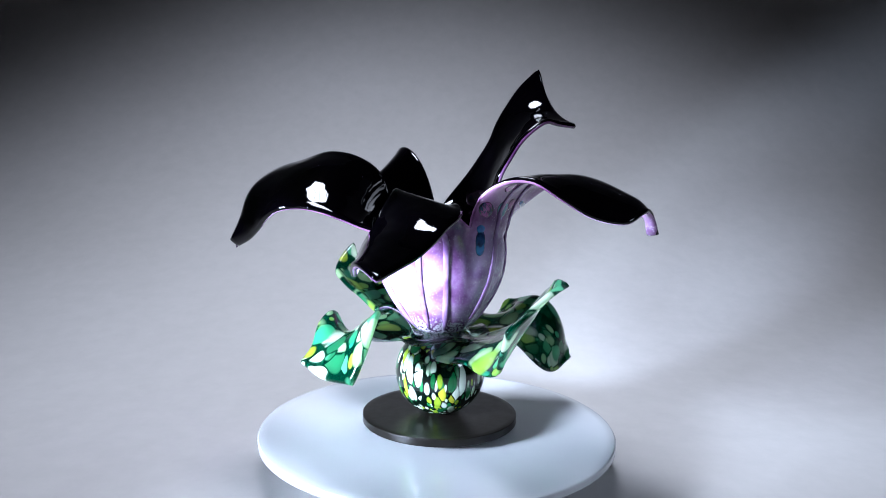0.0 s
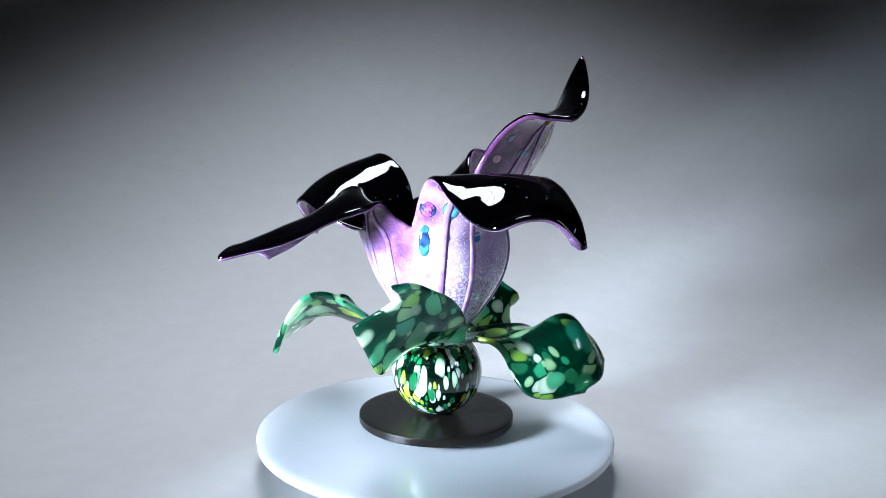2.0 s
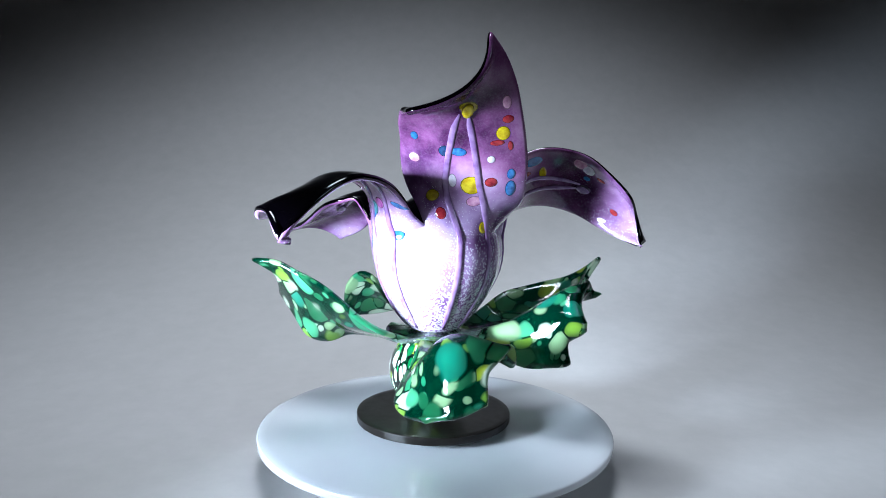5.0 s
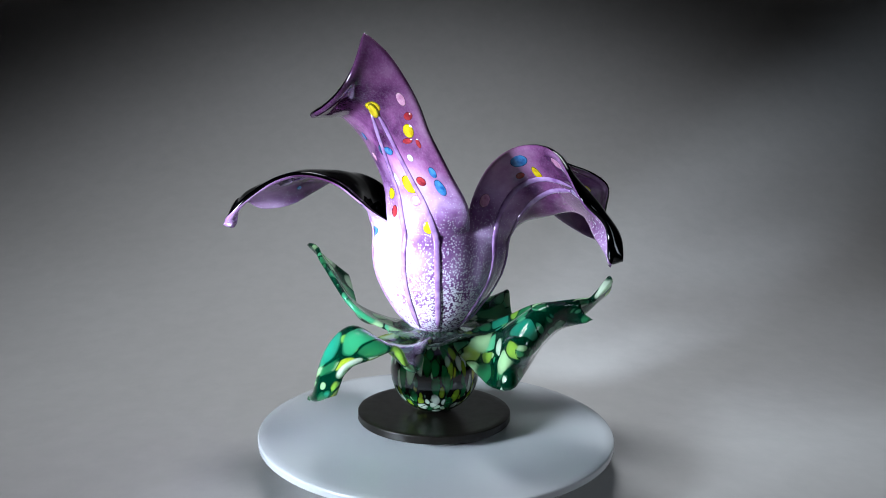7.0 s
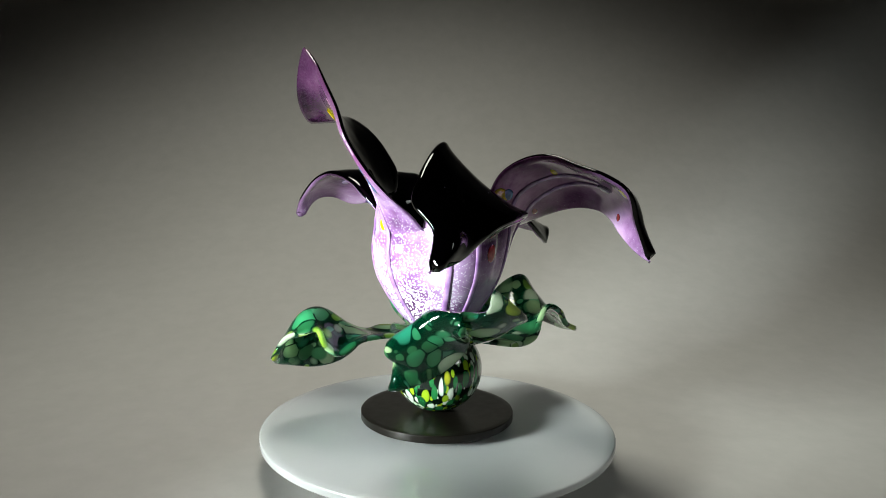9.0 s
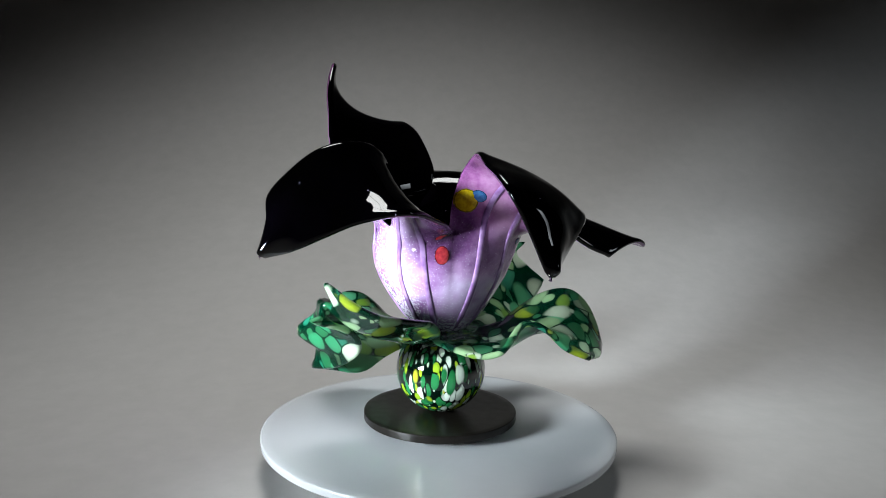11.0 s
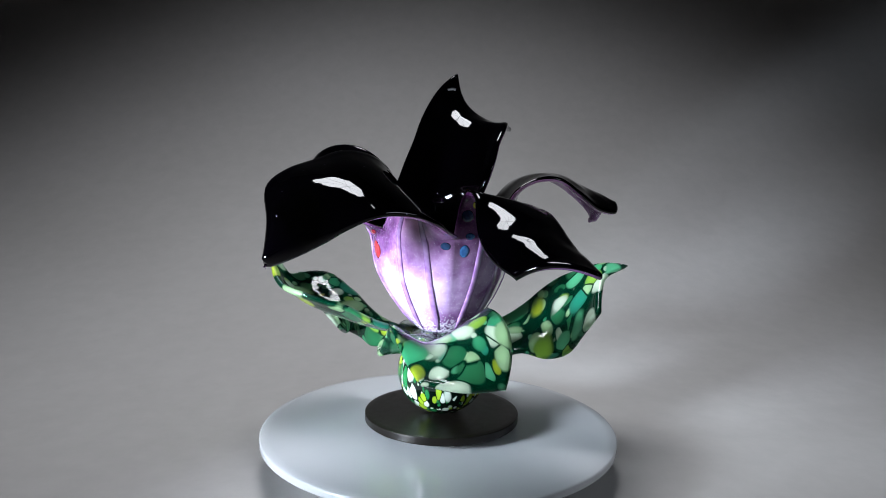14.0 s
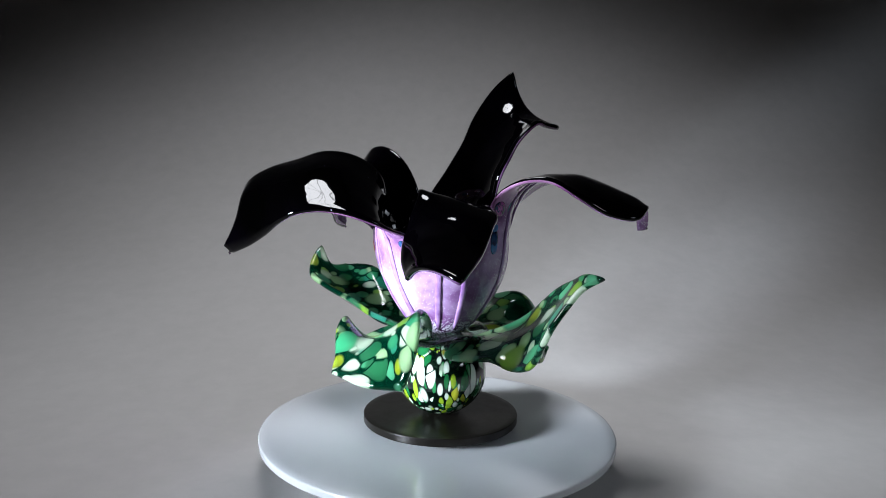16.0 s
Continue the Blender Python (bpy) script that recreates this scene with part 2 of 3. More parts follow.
def sheet(left, bulge, right, nu=40, nv=16, sign=1, end=(0, 0, 0)):
    """A grid of points between two edges; the mid line stands off them by the bulge, and its end by the vector end."""
    a, b = spline(left, nu), spline(right, nu)
    u = np.linspace(0, 1, nu)
    h = np.interp(u, np.linspace(0, 1, len(bulge)), np.array(bulge) * MM)
    h = np.convolve(np.pad(h, 3, mode="edge"), np.hanning(9)[1:-1] / np.hanning(9).sum(), "valid")
    c = (a + b) / 2
    n = np.cross(np.gradient(c, axis=0), b - a)
    n /= np.linalg.norm(n, axis=1, keepdims=True) + 1e-12
    m = c + sign * h[:, None] * n + (u ** 5)[:, None] * np.array(end) * MM
    v = np.linspace(0, 1, nv)[None, :, None]
    return a[:, None] * (1 - v) * (1 - 2 * v) + m[:, None] * 4 * v * (1 - v) + b[:, None] * v * (2 * v - 1)


def sheet_over(lines, nu=44, nv=24):
    """A grid of points across several long lines, smooth from the first to the last."""
    rows = np.stack([spline(np.array(p) * MM, nu) for p in lines], 1)
    g = np.stack([spline(r, nv) for r in rows])
    for _ in range(2):                                  # even out the rows
        g[1:-1] = (g[:-2] + 2 * g[1:-1] + g[2:]) / 4
    return g


def grid_normals(g):
    du, dv = np.gradient(g, axis=0), np.gradient(g, axis=1)
    n = np.cross(du, dv)
    return n / (np.linalg.norm(n, axis=2, keepdims=True) + 1e-12)


def slab(g, thick, n=None, open_start=False):
    """A rounded sheet of glass about the grid g: the face along +normal has material 0, the other 1; they meet along the rim."""
    nu, nv = g.shape[:2]
    n = grid_normals(g) if n is None else n
    step = np.linalg.norm(np.diff(g, axis=1), axis=2).mean(axis=1)[:, None]
    across = np.minimum(np.arange(nv), nv - 1 - np.arange(nv))[None, :] * step
    along = (nu - 1 - np.arange(nu))[:, None] * np.linalg.norm(np.diff(g, axis=0), axis=2).mean()
    bead = np.exp(-(np.minimum(across, along) / 0.003) ** 2)            # the fire-polished rim is thicker
    if open_start:
        bead = bead * np.clip((np.arange(nu) - 6) / 10, 0, 1)[:, None]
    hh = thick / 2 * (1 + 0.45 * bead)
    bm = bmesh.new()
    top = [[bm.verts.new(g[i, j] + n[i, j] * hh[i, j]) for j in range(nv)] for i in range(nu)]
    low = [[bm.verts.new(g[i, j] - n[i, j] * hh[i, j]) for j in range(nv)] for i in range(nu)]
    for i in range(nu - 1):
        for j in range(nv - 1):
            bm.faces.new((top[i][j], top[i + 1][j], top[i + 1][j + 1], top[i][j + 1])).material_index = 0
            bm.faces.new((low[i][j], low[i][j + 1], low[i + 1][j + 1], low[i + 1][j])).material_index = 1
    ring = [(i, 0) for i in range(nu)] + [(nu - 1, j) for j in range(1, nv)] + [(i, nv - 1) for i in range(nu - 2, -1, -1)]
    if not open_start:
        ring += [(0, j) for j in range(nv - 2, 0, -1)]
    out = []
    for i, j in ring:
        ii, jj = min(max(i, 1), nu - 2), min(max(j, 1), nv - 2)
        w = g[i, j] - g[ii, jj]
        w = w / (np.linalg.norm(w) + 1e-12)
        h = hh[i, j]
        out.append([bm.verts.new(g[i, j] + n[i, j] * h * c + w * h * s) for c, s in ((0.75, 0.8), (0, 1.15), (-0.75, 0.8))])
    m = len(ring)
    for k in range(m - (1 if open_start else 0)):
        a, b = ring[k], ring[(k + 1) % m]
        ca = [top[a[0]][a[1]], *out[k], low[a[0]][a[1]]]
        cb = [top[b[0]][b[1]], *out[(k + 1) % m], low[b[0]][b[1]]]
        for p in range(4):
            bm.faces.new((ca[p], ca[p + 1], cb[p + 1], cb[p])).material_index = 0 if p < 2 else 1
    bmesh.ops.recalc_face_normals(bm, faces=bm.faces)
    return bm


def bowl(g, n, thick):
    """A closed ring of grid columns as a thin cup, inside material 0, outside 1."""
    nu, nv = g.shape[:2]
    bm = bmesh.new()
    for sign, mat in ((1, 0), (-1, 1)):
        v = [[bm.verts.new(g[i, j] + sign * n[i, j] * thick / 2) for j in range(nv)] for i in range(nu)]
        end = bm.verts.new(g[0].mean(axis=0) + np.array([0, 0, sign * thick / 2]))
        for i in range(nu - 1):
            for j in range(nv):
                q = (v[i][j], v[i + 1][j], v[i + 1][(j + 1) % nv], v[i][(j + 1) % nv])
                bm.faces.new(q if sign > 0 else q[::-1]).material_index = mat
        for j in range(nv):
            q = (end, v[0][j], v[0][(j + 1) % nv])
            bm.faces.new(q if sign > 0 else q[::-1]).material_index = mat
    return bm


def tube(points, radius, n=8, flat=1.0, up=None):
    """A rounded rod along the points, with closed tapered ends."""
    p = np.array(points)
    t = np.gradient(p, axis=0)
    t /= np.linalg.norm(t, axis=1, keepdims=True)
    bm = bmesh.new()
    rings = []
    for k in range(len(p)):
        a = up[k] - t[k] * (up[k] @ t[k])
        a = a / np.linalg.norm(a)
        b = np.cross(t[k], a)
        r = radius * min(1.0, 0.35 + 0.3 * min(k, len(p) - 1 - k))
        rings.append([bm.verts.new(p[k] + r * (a * flat * math.cos(2 * math.pi * j / n) + b * math.sin(2 * math.pi * j / n))) for j in range(n)])
    for x, y in zip(rings, rings[1:]):
        for j in range(n):
            bm.faces.new((x[j], x[(j + 1) % n], y[(j + 1) % n], y[j]))
    bm.faces.new(rings[0][::-1])
    bm.faces.new(rings[-1])
    bmesh.ops.recalc_face_normals(bm, faces=bm.faces)
    return bm


# ---- backdrop and room ----


def backdrop():
    """One sheet: a table top that sweeps up into a wall."""
    prof = [(y, 0.0) for y in np.linspace(-1.3, 0.1, 14)]
    prof += [(0.1 + 0.95 * math.sin(a), 0.95 - 0.95 * math.cos(a)) for a in np.linspace(0.02, math.pi / 2, 60)] + [(1.05, z) for z in (1.2, 1.5, 1.9)]
    bm = bmesh.new()
    xs = np.linspace(-1.7, 1.7, 35)
    rows = [[bm.verts.new((x, y, z)) for x in xs] for y, z in prof]
    for a, b in zip(rows, rows[1:]):
        for k in range(len(xs) - 1):
            bm.faces.new((a[k], a[k + 1], b[k + 1], b[k]))
    return tagged(part("backdrop", bm, PAPER), "seamless matte light grey paper backdrop, swept up behind", "backdrop", kind="structure")


backdrop()


def room():
    """Plain dim studio walls that close the place round the backdrop."""
    x, y0, y1, lo, hi, t = 2.2, -2.4, 1.5, -0.75, 1.95, 0.1
    for name, size, at in (("wall_west", (t, y1 - y0, hi - lo), (-x, (y0 + y1) / 2, (lo + hi) / 2)), ("wall_east", (t, y1 - y0, hi - lo), (x, (y0 + y1) / 2, (lo + hi) / 2)),
                           ("wall_south", (2 * x - t, t, hi - lo), (0, y0, (lo + hi) / 2)), ("wall_north", (2 * x - t, t, hi - lo), (0, y1, (lo + hi) / 2)),
                           ("floor", (2 * x + t, y1 - y0 + t, t), (0, (y0 + y1) / 2, lo - t / 2 - 0.002)), ("ceiling", (2 * x + t, y1 - y0 + t, t), (0, (y0 + y1) / 2, hi + t / 2 + 0.002))):
        bm = bmesh.new()
        bmesh.ops.create_cube(bm, size=1)
        bmesh.ops.scale(bm, vec=size, verts=bm.verts)
        bmesh.ops.translate(bm, vec=at, verts=bm.verts)
        tagged(part(name, bm, DARKWALL, smooth=False), "plain dark grey studio surface out of view", name.split("_")[0], kind="structure")


room()

# ---- turntable ----


def turntable():
    t = tagged(new("turntable"), "round glossy white display turntable on a drum foot", "turntable")
    t.location = (AXIS[0], AXIS[1], 0)
    prof = [(0, 0.0), (0.118, 0.0), (0.1238, 0.0), (0.1246, -0.0003), (0.125, -0.0009), (0.125, -0.0015), (0.125, -0.0038), (0.125, -0.0044), (0.1244, -0.005), (0.12, -0.0052), (0, -0.0052)]
    platter = part("platter", lathe(prof, 160, (0.0, -0.0013)), ACRYLIC, t, "white gloss platter")
    drum = [(0, -0.008), (0.094, -0.008), (0.095, -0.009), (0.095, -TOP + 0.002), (0.0943, -TOP), (0, -TOP)]
    bm = lathe(drum, 128)
    bmesh.ops.translate(bm, verts=bm.verts, vec=(0, 0, TOP))
    part("drum", bm, ACRYLIC, t, "white drum foot")
    bm = lathe([(0, -0.0045), (0.02, -0.0045), (0.02, -0.0095), (0, -0.0095)], 48)
    bmesh.ops.translate(bm, verts=bm.verts, vec=(0, 0, TOP))
    part("spindle", bm, PLATE, t)
    return t, platter


TURNTABLE, PLATTER = turntable()

# ---- the glass flower ----
OFF = (0.0015, -0.0026)
GRIDS = {}
PETALS = {}
LEAVES = {}
SPOTS = {}
# Side edges of the petals from notch to tip, with the bulge of the mid line between them, in millimetres
PETALS["a"] = (
    [(-42, 10, 142), (-38, 6, 162), (-44, 3, 178), (-59, 3, 188), (-78, 7, 191), (-97, 11, 185), (-115, 13, 179), (-128, 12, 170), (-133, 3, 151), (-141, -5, 128)],
    (9, 1, -6, -8, -4),
    [(-32, -47, 140), (-47, -54, 145), (-60, -57, 151), (-74, -56, 156), (-89, -52, 158), (-102, -48, 156), (-112, -39, 150), (-120, -28, 142), (-130, -16, 134), (-141, -5, 128)])
PETALS["b"] = (
    [(-4, 36, 142), (-8, 38, 164), (-16, 44, 183), (-25, 57, 194), (-32, 74, 196), (-35, 93, 191), (-35, 109, 179), (-37, 122, 165), (-50, 125, 151), (-50, 130, 132)],
    (14, 4, 2, -8, -5),
    [(-45, 10, 142), (-56, 20, 148), (-65, 31, 152), (-72, 42, 156), (-74, 55, 157), (-72, 69, 155), (-67, 83, 151), (-62, 98, 144), (-58, 114, 137), (-50, 130, 132)])
PETALS["c"] = (
    [(40, 7, 146), (39, 1, 158), (38, -5, 168), (40, -8, 179), (46, -7, 190), (53, -4, 201), (62, -1, 210), (72, 5, 216), (81, 12, 215), (93, 19, 214)],
    (17, 9, 6, 3, -4),
    [(-3, 38, 142), (2, 49, 153), (10, 59, 163), (20, 64, 175), (29, 67, 188), (38, 68, 203), (44, 67, 218), (52, 66, 232), (61, 63, 245), (72, 58, 256)], (-1, 15, -8))
PETALS["d"] = (
    [(19, -42, 148), (26, -43, 165), (40, -50, 175), (56, -58, 176), (74, -64, 166), (92, -67, 156), (111, -69, 153), (123, -61, 158), (131, -48, 157), (139, -35, 144)],
    (15, -3, -8, -5, 5),
    [(39, 5, 145), (50, 1, 153), (60, 0, 162), (71, -3, 171), (84, -7, 176), (97, -12, 177), (110, -17, 173), (121, -22, 166), (132, -28, 156), (140, -34, 144)])
PETALS["e"] = (
    [(-30, -44, 140), (-27, -44, 152), (-26, -47, 163), (-27, -53, 168), (-29, -61, 166), (-33, -66, 159), (-38, -72, 148), (-43, -81, 139), (-46, -93, 131), (-47, -108, 125)],
    (9, 1, -5.5, -9, -7),
    [(19, -45, 144), (11, -55, 152), (9, -63, 160), (11, -73, 158), (9, -85, 155), (2, -97, 150), (-5, -109, 143), (-13, -122, 137), (-22, -136, 133), (-31, -149, 129)])
# Long lines of the leaves, from one edge over the folds to the other, in millimetres
LEAVES["p"] = (
    [(-30, 15, 69), (-47, 6, 66), (-59, -6, 64), (-66, -17, 68), (-67, -24, 79), (-70, -31, 87), (-76, -43, 82), (-78, -56, 70), (-82, -70, 64)],
    [(-26, -10, 65), (-39, -22, 66), (-47, -37, 72), (-58, -52, 78), (-65, -70, 74), (-68, -87, 61)],
    [(-12, -26, 70), (-17, -39, 74), (-20, -51, 83), (-25, -62, 92), (-32, -73, 98), (-36, -84, 98), (-39, -94, 90), (-43, -100, 77), (-49, -102, 62)])
LEAVES["q"] = (
    [(-6, -15, 64), (-1, -30, 57), (1, -44, 60), (7, -56, 62), (17, -64, 64), (27, -74, 60), (35, -85, 64), (37, -94, 77), (39, -105, 93)],
    [(11, -21, 65), (24, -38, 68), (38, -54, 74), (49, -70, 84), (54, -86, 97), (52, -97, 103)],
    [(16, -16, 64), (34, -31, 70), (49, -46, 80), (59, -65, 95), (61, -83, 107), (63, -93, 112)],
    [(19, -11, 63), (33, -17, 69), (47, -25, 76), (56, -34, 85), (62, -44, 96), (66, -57, 106), (68, -73, 113), (68, -88, 119), (70, -104, 120)])
LEAVES["r"] = (
    [(24, 0, 66), (37, 4, 68), (49, 7, 66), (58, 7, 58), (67, 4, 49), (77, 5, 41), (84, 12, 38), (91, 23, 38), (99, 34, 41)],
    [(21, 11, 66), (40, 21, 66), (57, 30, 73), (74, 39, 85), (85, 45, 80), (94, 48, 65), (99, 53, 47)],
    [(14, 21, 68), (25, 39, 70), (34, 55, 69), (41, 65, 62), (50, 70, 67), (55, 70, 78), (69, 67, 73), (85, 64, 67), (92, 67, 54)])
LEAVES["s"] = (
    [(-3, 20, 64), (-5, 42, 56), (-10, 60, 48), (-7, 77, 51), (-8, 93, 54), (-20, 82, 56), (-31, 74, 62), (-42, 70, 72), (-50, 77, 84), (-53, 90, 90), (-56, 102, 94)],
    [(-5, 19, 65), (-10, 42, 64), (-12, 65, 71), (-9, 90, 82), (-9, 103, 78), (-19, 99, 80), (-32, 92, 86), (-44, 91, 92), (-55, 97, 95)],
    [(-8, 18, 66), (-17, 42, 72), (-24, 66, 87), (-30, 87, 101), (-40, 95, 103), (-52, 94, 102)],
    [(-14, 14, 66), (-32, 32, 70), (-47, 52, 77), (-57, 70, 84), (-63, 84, 94), (-65, 90, 103)],
    [(-18, 9, 66), (-33, 14, 73), (-47, 20, 79), (-58, 29, 87), (-68, 42, 91), (-76, 56, 95), (-82, 71, 99), (-80, 85, 107), (-73, 97, 117)])
# Spots of coloured glass on the petals: place along and across, half width, half height in millimetres, colour
SPOTS["a"] = [(0.59, 0.32, 4.5, 2.0, "yellow"), (0.79, 0.37, 4.5, 4.5, "yellow"), (0.41, 0.10, 7.8, 7.8, "yellow"), (0.44, 0.21, 5.1, 3.9, "blue"), (0.31, 0.95, 3.3, 2.6, "navy"), (0.45, 0.79, 4.2, 2.0, "red"), (0.79, 1.00, 3.2, 2.1, "red")]
SPOTS["b"] = [(0.59, 0.32, 5.9, 2.7, "yellow"), (0.72, 0.32, 2.1, 2.6, "blue"), (0.76, 0.21, 1.5, 3.3, "red"), (0.72, 0.16, 4.3, 4.8, "white"), (0.69, 0.00, 4.6, 5.3, "pink"), (0.84, 0.68, 2.0, 3.3, "red"), (0.95, 0.21, 1.2, 1.2, "white"), (0.56, 0.05, 4.6, 6.3, "blue"), (0.53, 0.26, 2.3, 3.1, "red"), (0.41, 0.05, 3.4, 4.7, "pink"), (0.28, 0.95, 4.7, 6.2, "red"), (0.33, 0.90, 4.1, 1.8, "red")]
SPOTS["c"] = [(0.84, 0.53, 5.5, 4.2, "yellow"), (0.72, 0.84, 4.3, 4.3, "yellow"), (0.55, 0.58, 7.1, 6.3, "yellow"), (0.48, 0.21, 4.4, 3.7, "yellow"), (0.36, 0.63, 3.4, 4.1, "yellow"), (0.67, 0.47, 5.1, 2.8, "blue"), (0.53, 0.90, 3.5, 6.2, "blue"), (0.59, 0.90, 2.7, 3.9, "blue"), (0.76, 0.90, 3.6, 2.4, "red"), (0.56, 0.74, 4.0, 3.4, "red"), (0.40, 0.21, 3.3, 4.0, "red"), (0.69, 0.79, 4.4, 1.8, "red"), (0.81, 0.95, 2.8, 4.3, "pink"), (0.56, 0.42, 2.6, 4.7, "white"), (0.48, 0.58, 5.1, 3.3, "pink"), (0.68, 0.90, 1.7, 3.1, "red"), (0.64, 0.74, 2.5, 2.5, "white"), (0.72, 0.05, 2.5, 3.0, "blue"), (0.63, 0.10, 3.8, 3.3, "pink"), (0.67, 0.37, 4.6, 3.8, "navy")]
SPOTS["d"] = [(0.32, 0.74, 4.4, 3.6, "blue"), (0.44, 0.90, 8.1, 2.2, "blue"), (0.47, 0.21, 5.3, 4.3, "magenta"), (0.43, 0.53, 4.2, 3.9, "magenta"), (0.40, 0.37, 5.4, 5.7, "teal"), (0.29, 0.10, 3.6, 7.7, "navy"), (0.37, 0.10, 5.6, 4.8, "navy"), (0.28, 0.05, 3.4, 5.4, "blue"), (0.32, 0.10, 3.1, 2.8, "blue"), (0.37, 0.10, 4.6, 5.1, "magenta"), (0.39, 0.37, 2.8, 4.6, "blue"), (0.68, 0.21, 2.3, 1.8, "blue")]
SPOTS["e"] = [(0.47, 0.21, 3.0, 2.8, "yellow"), (0.41, 0.10, 3.8, 3.8, "navy"), (0.29, 0.10, 3.2, 4.3, "blue"), (0.33, 0.16, 3.1, 2.1, "blue")]


CUP = [(0, 69.5), (10.5, 70), (17.4, 72.5), (25.6, 81.5), (35.4, 96.5), (42.3, 110), (45.2, 120), (47.5, 130), (50, 142), (52, 152)]


CUP_ROWS, GLASS = 24, 0.0028
LEAF_LABELS = {
    "p": "wavy square-ended leaf of green glass with teal and white chips",
    "q": "upturned leaf of green glass with white chips",
    "r": "drooping rounded leaf of green glass with lime chips",
    "s": "folded forked leaf of green glass with pale green chips"}
PETAL_LABELS = {
    "a": "broad drooping petal, glossy black above, lilac with yellow spots below",
    "b": "broad petal folded over, glossy black above, lilac with blue spot below",
    "c": "tall upright petal, glossy black inside, lilac with bright spots outside",
    "d": "pointed drooping petal, glossy black above, purple with blue spots below",
    "e": "narrow drooping petal with a blunt end, glossy black above, lilac below"}
RIBS = {k: ((38 if k == "c" else 30, 0.32, 0.47), (38 if k == "c" else 30, 0.68, 0.53)) for k in "abcde"}


def cup_radius(z):
    return np.interp(z, [p[1] * MM for p in CUP], [p[0] * MM for p in CUP])


def petal_grid(left, bulge, right, end=(0, 0, 0)):
    """A fifth of the cup below, and the free petal above it."""
    free = sheet(np.array(left) * MM, bulge, np.array(right) * MM, 52, 20, -1, end)
    down = []
    n = CUP_ROWS
    low = CUP[0][1] * MM
    first = free[0] - np.array([OFF[0], OFF[1], 0])
    az = np.unwrap(np.arctan2(first[:, 1], first[:, 0]))
    rad = np.hypot(first[:, 0], first[:, 1])
    for k in range(n):
        f = 0.03 + 0.97 * k / n
        z = low + (first[:, 2] - low) * f ** 1.35
        r = cup_radius(z) * (1 + (rad / cup_radius(first[:, 2]) - 1) * f ** 2)
        h = (z - low) / (first[:, 2] - low)
        r = r + MM * h ** 1.7 * (1 - h ** 3) * (4.5 + 6.0 * np.cos(az - radians(68)))     # the blown cup leans a little
        down.append(np.stack([OFF[0] + r * np.cos(az), OFF[1] + r * np.sin(az), z], 1))
    return np.vstack([np.array(down), free])


def spot(k, u, v, w, h, colour, petal, dome=0.0003, name="glass_spot"):
    """A flattened drop of coloured glass melted into the outside of a petal."""
    g, n = GRIDS[k]
    i, j = round(u * (g.shape[0] - 1)), round(min(max(v, 0.1), 0.9) * (g.shape[1] - 1))
    bm = bmesh.new()
    w, h = w * 1.1, h * 1.1
    reach = [(0, 0, 1.0)] + [(r * math.cos(a), r * math.sin(a), r) for r in (0.45, 0.84, 1.0) for a in np.linspace(0, 2 * math.pi, 14, endpoint=False)]
    c, up = g[i, j], -n[i, j]
    along = np.gradient(g[:, j], axis=0)[i]
    along = along - up * (along @ up)
    along = along / np.linalg.norm(along)
    across = np.cross(up, along)
    out = g - n * (GLASS / 2)
    lo, hi = max(0, i - 14), min(g.shape[0], i + 15)
    near = out[lo:hi].reshape(-1, 3)
    near_n = -n[lo:hi].reshape(-1, 3)
    verts = []
    for x, y, r in reach:
        q = c + up * GLASS / 2 + across * x * w * MM + along * y * h * MM
        d = ((near - q) ** 2).sum(axis=1)
        pick = np.argsort(d)[:4]
        wt = 1 / (d[pick] + 1e-8)
        wt = wt / wt.sum()
        base, nn = (near[pick] * wt[:, None]).sum(axis=0), (near_n[pick] * wt[:, None]).sum(axis=0)
        nn = nn / np.linalg.norm(nn)
        q = q + nn * ((base - q) @ nn)                  # down onto the curved face
        verts.append(bm.verts.new(q + nn * dome * (1.0 if r < 0.6 or (x, y) == (0, 0) else 0.8 if r < 0.9 else -0.6)))
    for s in range(14):
        e = (s + 1) % 14
        bm.faces.new((verts[0], verts[1 + s], verts[1 + e]))
        for k0, k1 in ((1, 15), (15, 29)):
            bm.faces.new((verts[k0 + s], verts[k1 + s], verts[k1 + e], verts[k0 + e])).material_index = k0 // 15
    bmesh.ops.recalc_face_normals(bm, faces=bm.faces)
    return part(name, bm, DROPS[colour], petal, colour + (" glass spot" if name == "glass_spot" else " raised glass bead"))


def seam_normals(ob, known):
    """Gives the vertices along the seam the normals of the whole blown form."""
    me = ob.data
    ns = [tuple(v.normal) for v in me.vertices]
    for i, q in known.items():
        ns[i] = tuple(q)
    me.normals_split_custom_set_from_vertices(ns)


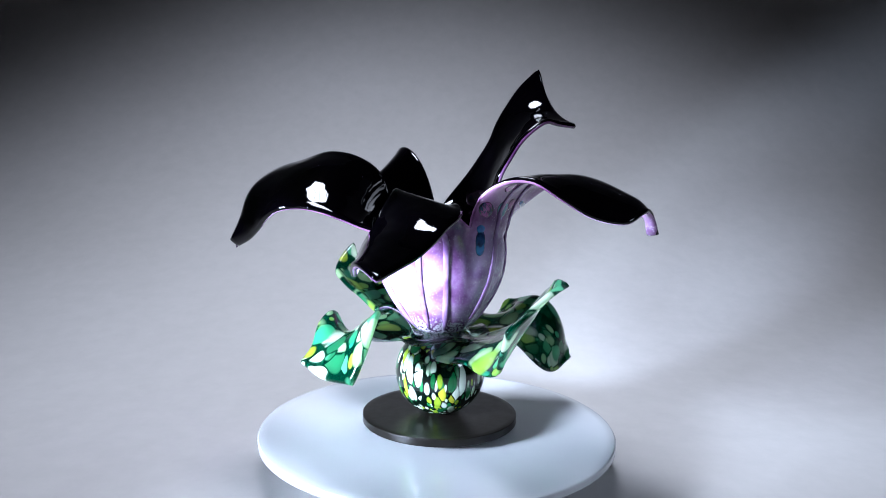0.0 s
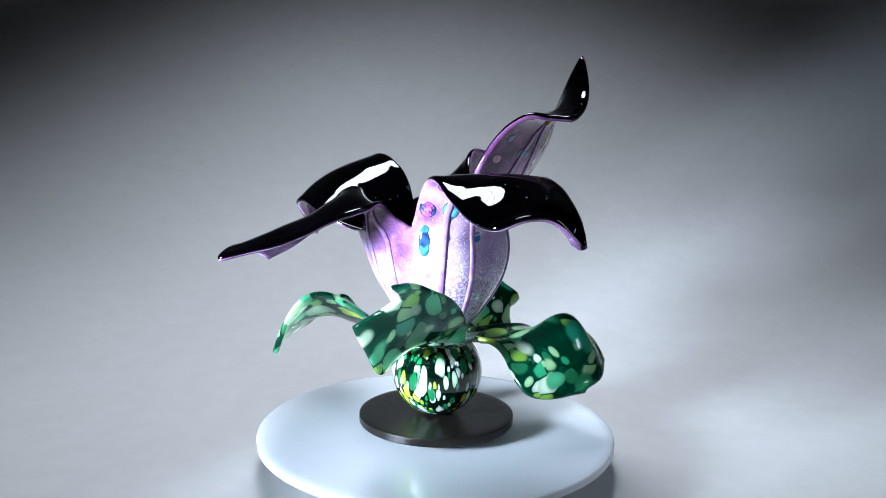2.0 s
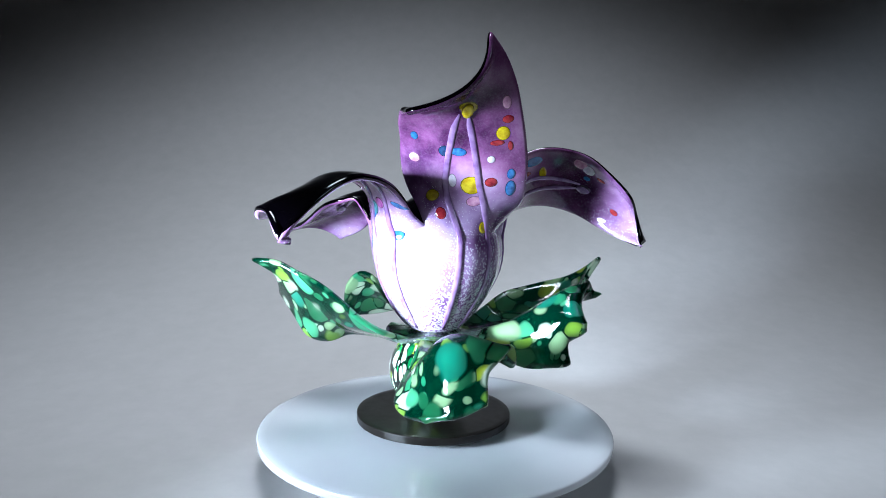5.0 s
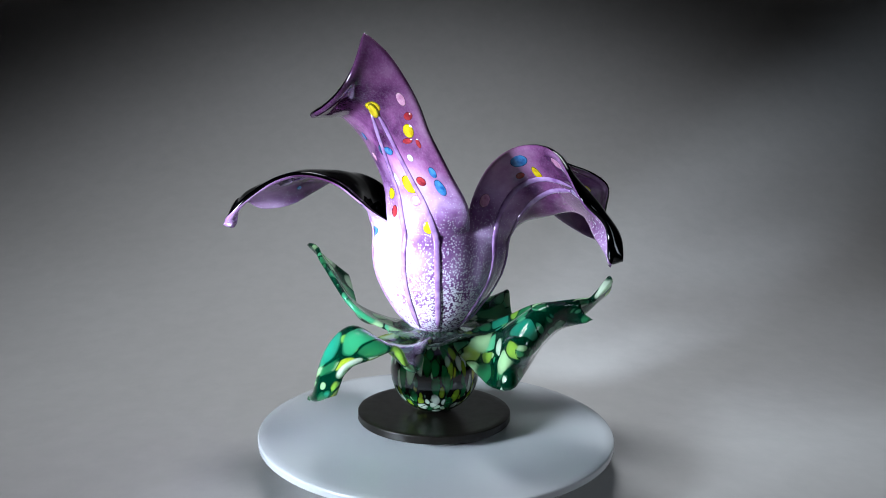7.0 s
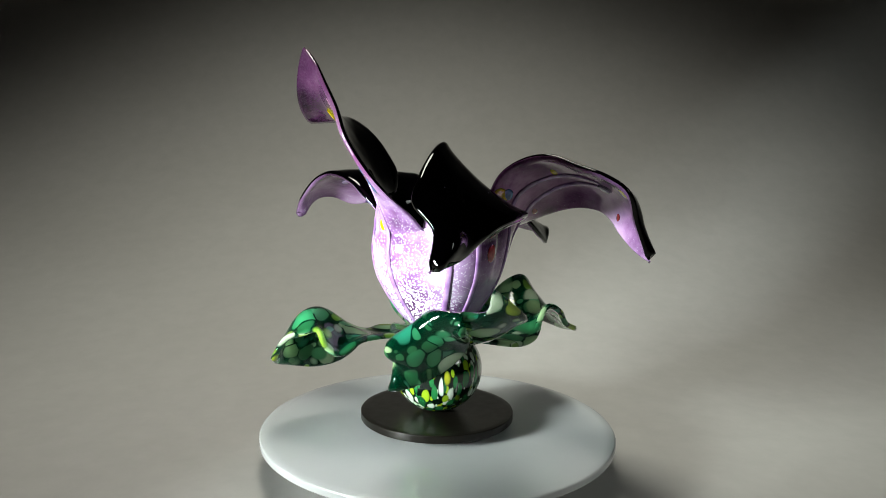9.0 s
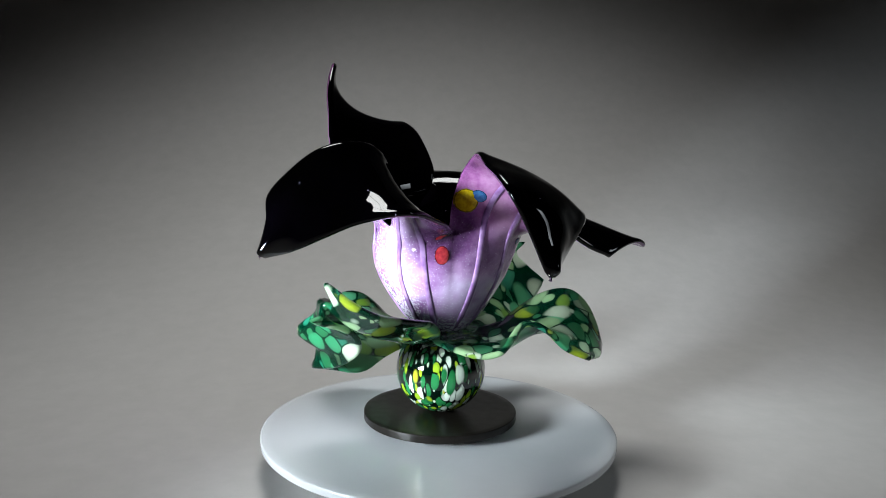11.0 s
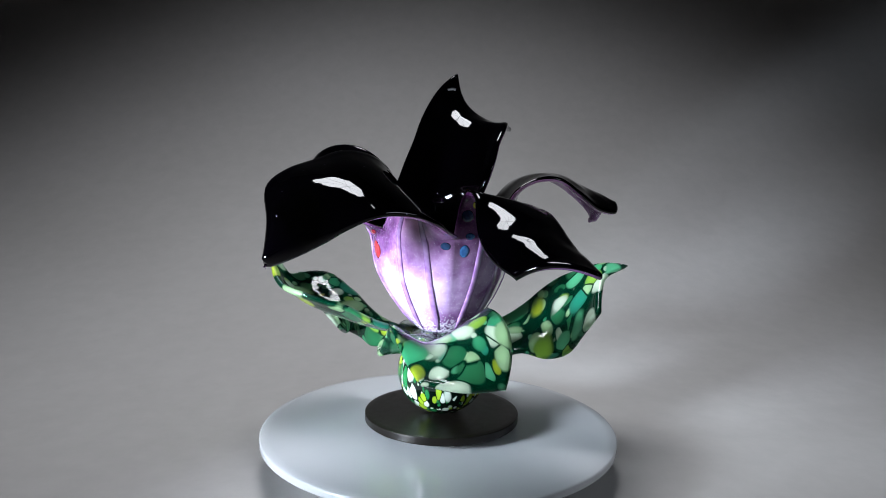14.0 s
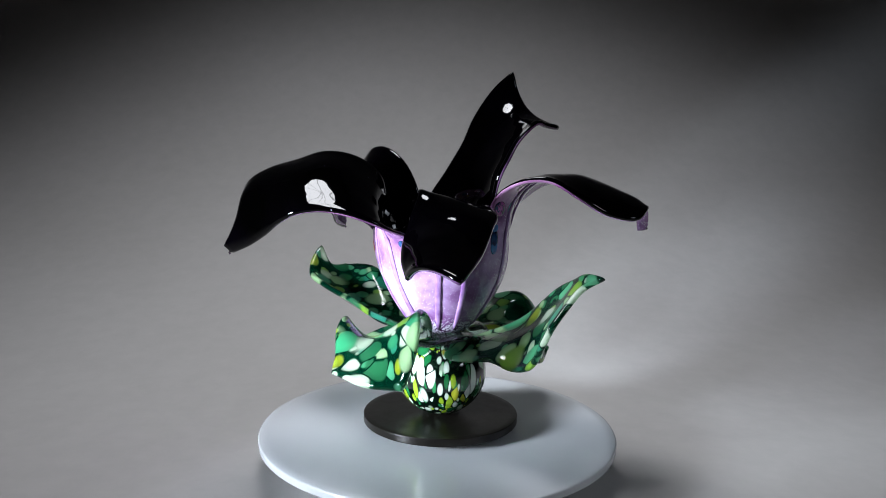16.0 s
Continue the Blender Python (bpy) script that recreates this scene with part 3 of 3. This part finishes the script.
def glass_flower():
    flower = tagged(new("glass_flower"), "blown glass lily with black and lilac petals on a bronze plate", "glass sculpture")
    flower.location = (AXIS[0], AXIS[1], TOP)
    prof = [(0, 0.0107), (0.05, 0.0107), (0.0539, 0.0107), (0.0544, 0.01055), (0.0546, 0.0102), (0.0546, 0.0097), (0.0546, 0.0062), (0.0546, 0.0057), (0.0543, 0.0054), (0.0537, 0.0053), (0.05, 0.0053), (0, 0.0053)]
    part("base_plate", lathe(prof, 128, OFF), PLATE, flower, "dark bronze metal disc")
    part("felt_pad", lathe([(0, 0.0055), (0.0405, 0.0055), (0.041, 0.003), (0.0405, 0), (0, 0)], 64, OFF), PLATE, flower, "dark felt pad under the disc")
    ball = [(0, 0.0107)] + [(0.0318 * math.sin(a), 0.0405 - 0.0308 * math.cos(a)) for a in np.linspace(0.25, math.pi - 0.25, 30)] + [(0, 0.0712)]
    part("bulb", lathe(ball, 72, OFF), BULB, flower, "round bulb of dark green glass with white and lime chips")
    prof = [(0.004, 0.0655), (0.016, 0.0655), (0.025, 0.0645), (0.033, 0.0665), (0.0345, 0.068), (0.033, 0.0695), (0.024, 0.0685), (0.014, 0.0705), (0.004, 0.0705)]
    bm = lathe(prof, 72, OFF)
    for v in bm.verts:
        v.co.z += 0.0022 * math.sin(4 * math.atan2(v.co.y, v.co.x) + 0.6) * min(1, v.co.xy.length / 0.03) ** 2
    part("collar", bm, CLEAR, flower, "clear green glass collar under the cup")
    for name, lines in LEAVES.items():
        part("leaf", slab(sheet_over(lines), 0.0028), [LEAF, LEAF], flower, LEAF_LABELS[name])
    grids = {k: petal_grid(*PETALS[k]) for k in "edcba"}
    normals = {k: grid_normals(g) for k, g in grids.items()}
    order = "edcba"
    for k, nxt in zip(order, order[1:] + order[0]):     # one smooth cup: neighbours share their seam
        s = normals[k][:CUP_ROWS + 1, -1] + normals[nxt][:CUP_ROWS + 1, 0]
        s /= np.linalg.norm(s, axis=1, keepdims=True)
        normals[k][:CUP_ROWS + 1, -1] = normals[nxt][:CUP_ROWS + 1, 0] = s
        p = (grids[k][:CUP_ROWS + 1, -1] + grids[nxt][:CUP_ROWS + 1, 0]) / 2
        grids[k][:CUP_ROWS + 1, -1] = grids[nxt][:CUP_ROWS + 1, 0] = p
    GRIDS.update({k: (grids[k], normals[k]) for k in order})
    ring = np.concatenate([grids[k][:CUP_ROWS + 1, :-1] for k in order], axis=1)
    ring_n = np.concatenate([normals[k][:CUP_ROWS + 1, :-1] for k in order], axis=1)
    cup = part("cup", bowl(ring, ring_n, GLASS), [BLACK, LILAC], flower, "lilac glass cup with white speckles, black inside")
    rows, cols = ring.shape[:2]
    known = {}
    for j in range(cols):
        known[(rows - 1) * cols + j] = ring_n[-1, j]
        known[rows * cols + 1 + (rows - 1) * cols + j] = -ring_n[-1, j]
    seam_normals(cup, known)
    for k in order:
        g, n = grids[k], normals[k]
        petal = part("petal", slab(g[CUP_ROWS:], GLASS, n[CUP_ROWS:], True), [BLACK, LILAC], flower, PETAL_LABELS[k])
        nv = g.shape[1]
        under = (g.shape[0] - CUP_ROWS) * nv
        seam_normals(petal, {**{j: n[CUP_ROWS, j] for j in range(nv)}, **{under + j: -n[CUP_ROWS, j] for j in range(nv)}})
        for side, v0, v1 in RIBS[k]:
            pts, ups = [], []
            for i in range(3, CUP_ROWS + side, 2):
                f = (i - 3) / (CUP_ROWS + side - 3)
                v = (v0 + (v1 - v0) * f ** 3 + (v0 - 0.5) * 0.4 * (1 - f) ** 4) * (nv - 1)
                a, w = int(v), v - int(v)
                q, u = g[i, a] * (1 - w) + g[i, a + 1] * w, n[i, a] * (1 - w) + n[i, a + 1] * w
                pts.append(q - u * (GLASS / 2 + 0.0002)), ups.append(u)
            part("rib", tube(pts, 0.0021, 12, 0.42, ups), RIB, petal, "raised clear lilac glass line")
        for s in SPOTS[k]:
            spot(k, *s, petal)
        end = (CUP_ROWS + RIBS[k][0][0]) / (g.shape[0] - 1)
        spot(k, end, 0.5, 3.6, 5.4, "yellow" if k == "c" else "lilac", petal, 0.0019, "glass_bead")
    return flower


FLOWER = glass_flower()


def motions():
    still = Matrix.Translation(FLOWER.location)
    times = [k * 0.5 for k in range(31)] + [15.1, 15.2, STOP, STOP + 0.1, 15.6, 16.0]
    turn = [(t, -SPIN * min(t, STOP)) for t in times]
    walk(FLOWER, [(t, still @ pose(0, 0, 0, 0, 0, a)) for t, a in turn])
    walk(PLATTER, [(t, pose(0, 0, TOP, 0, 0, a)) for t, a in turn])


motions()
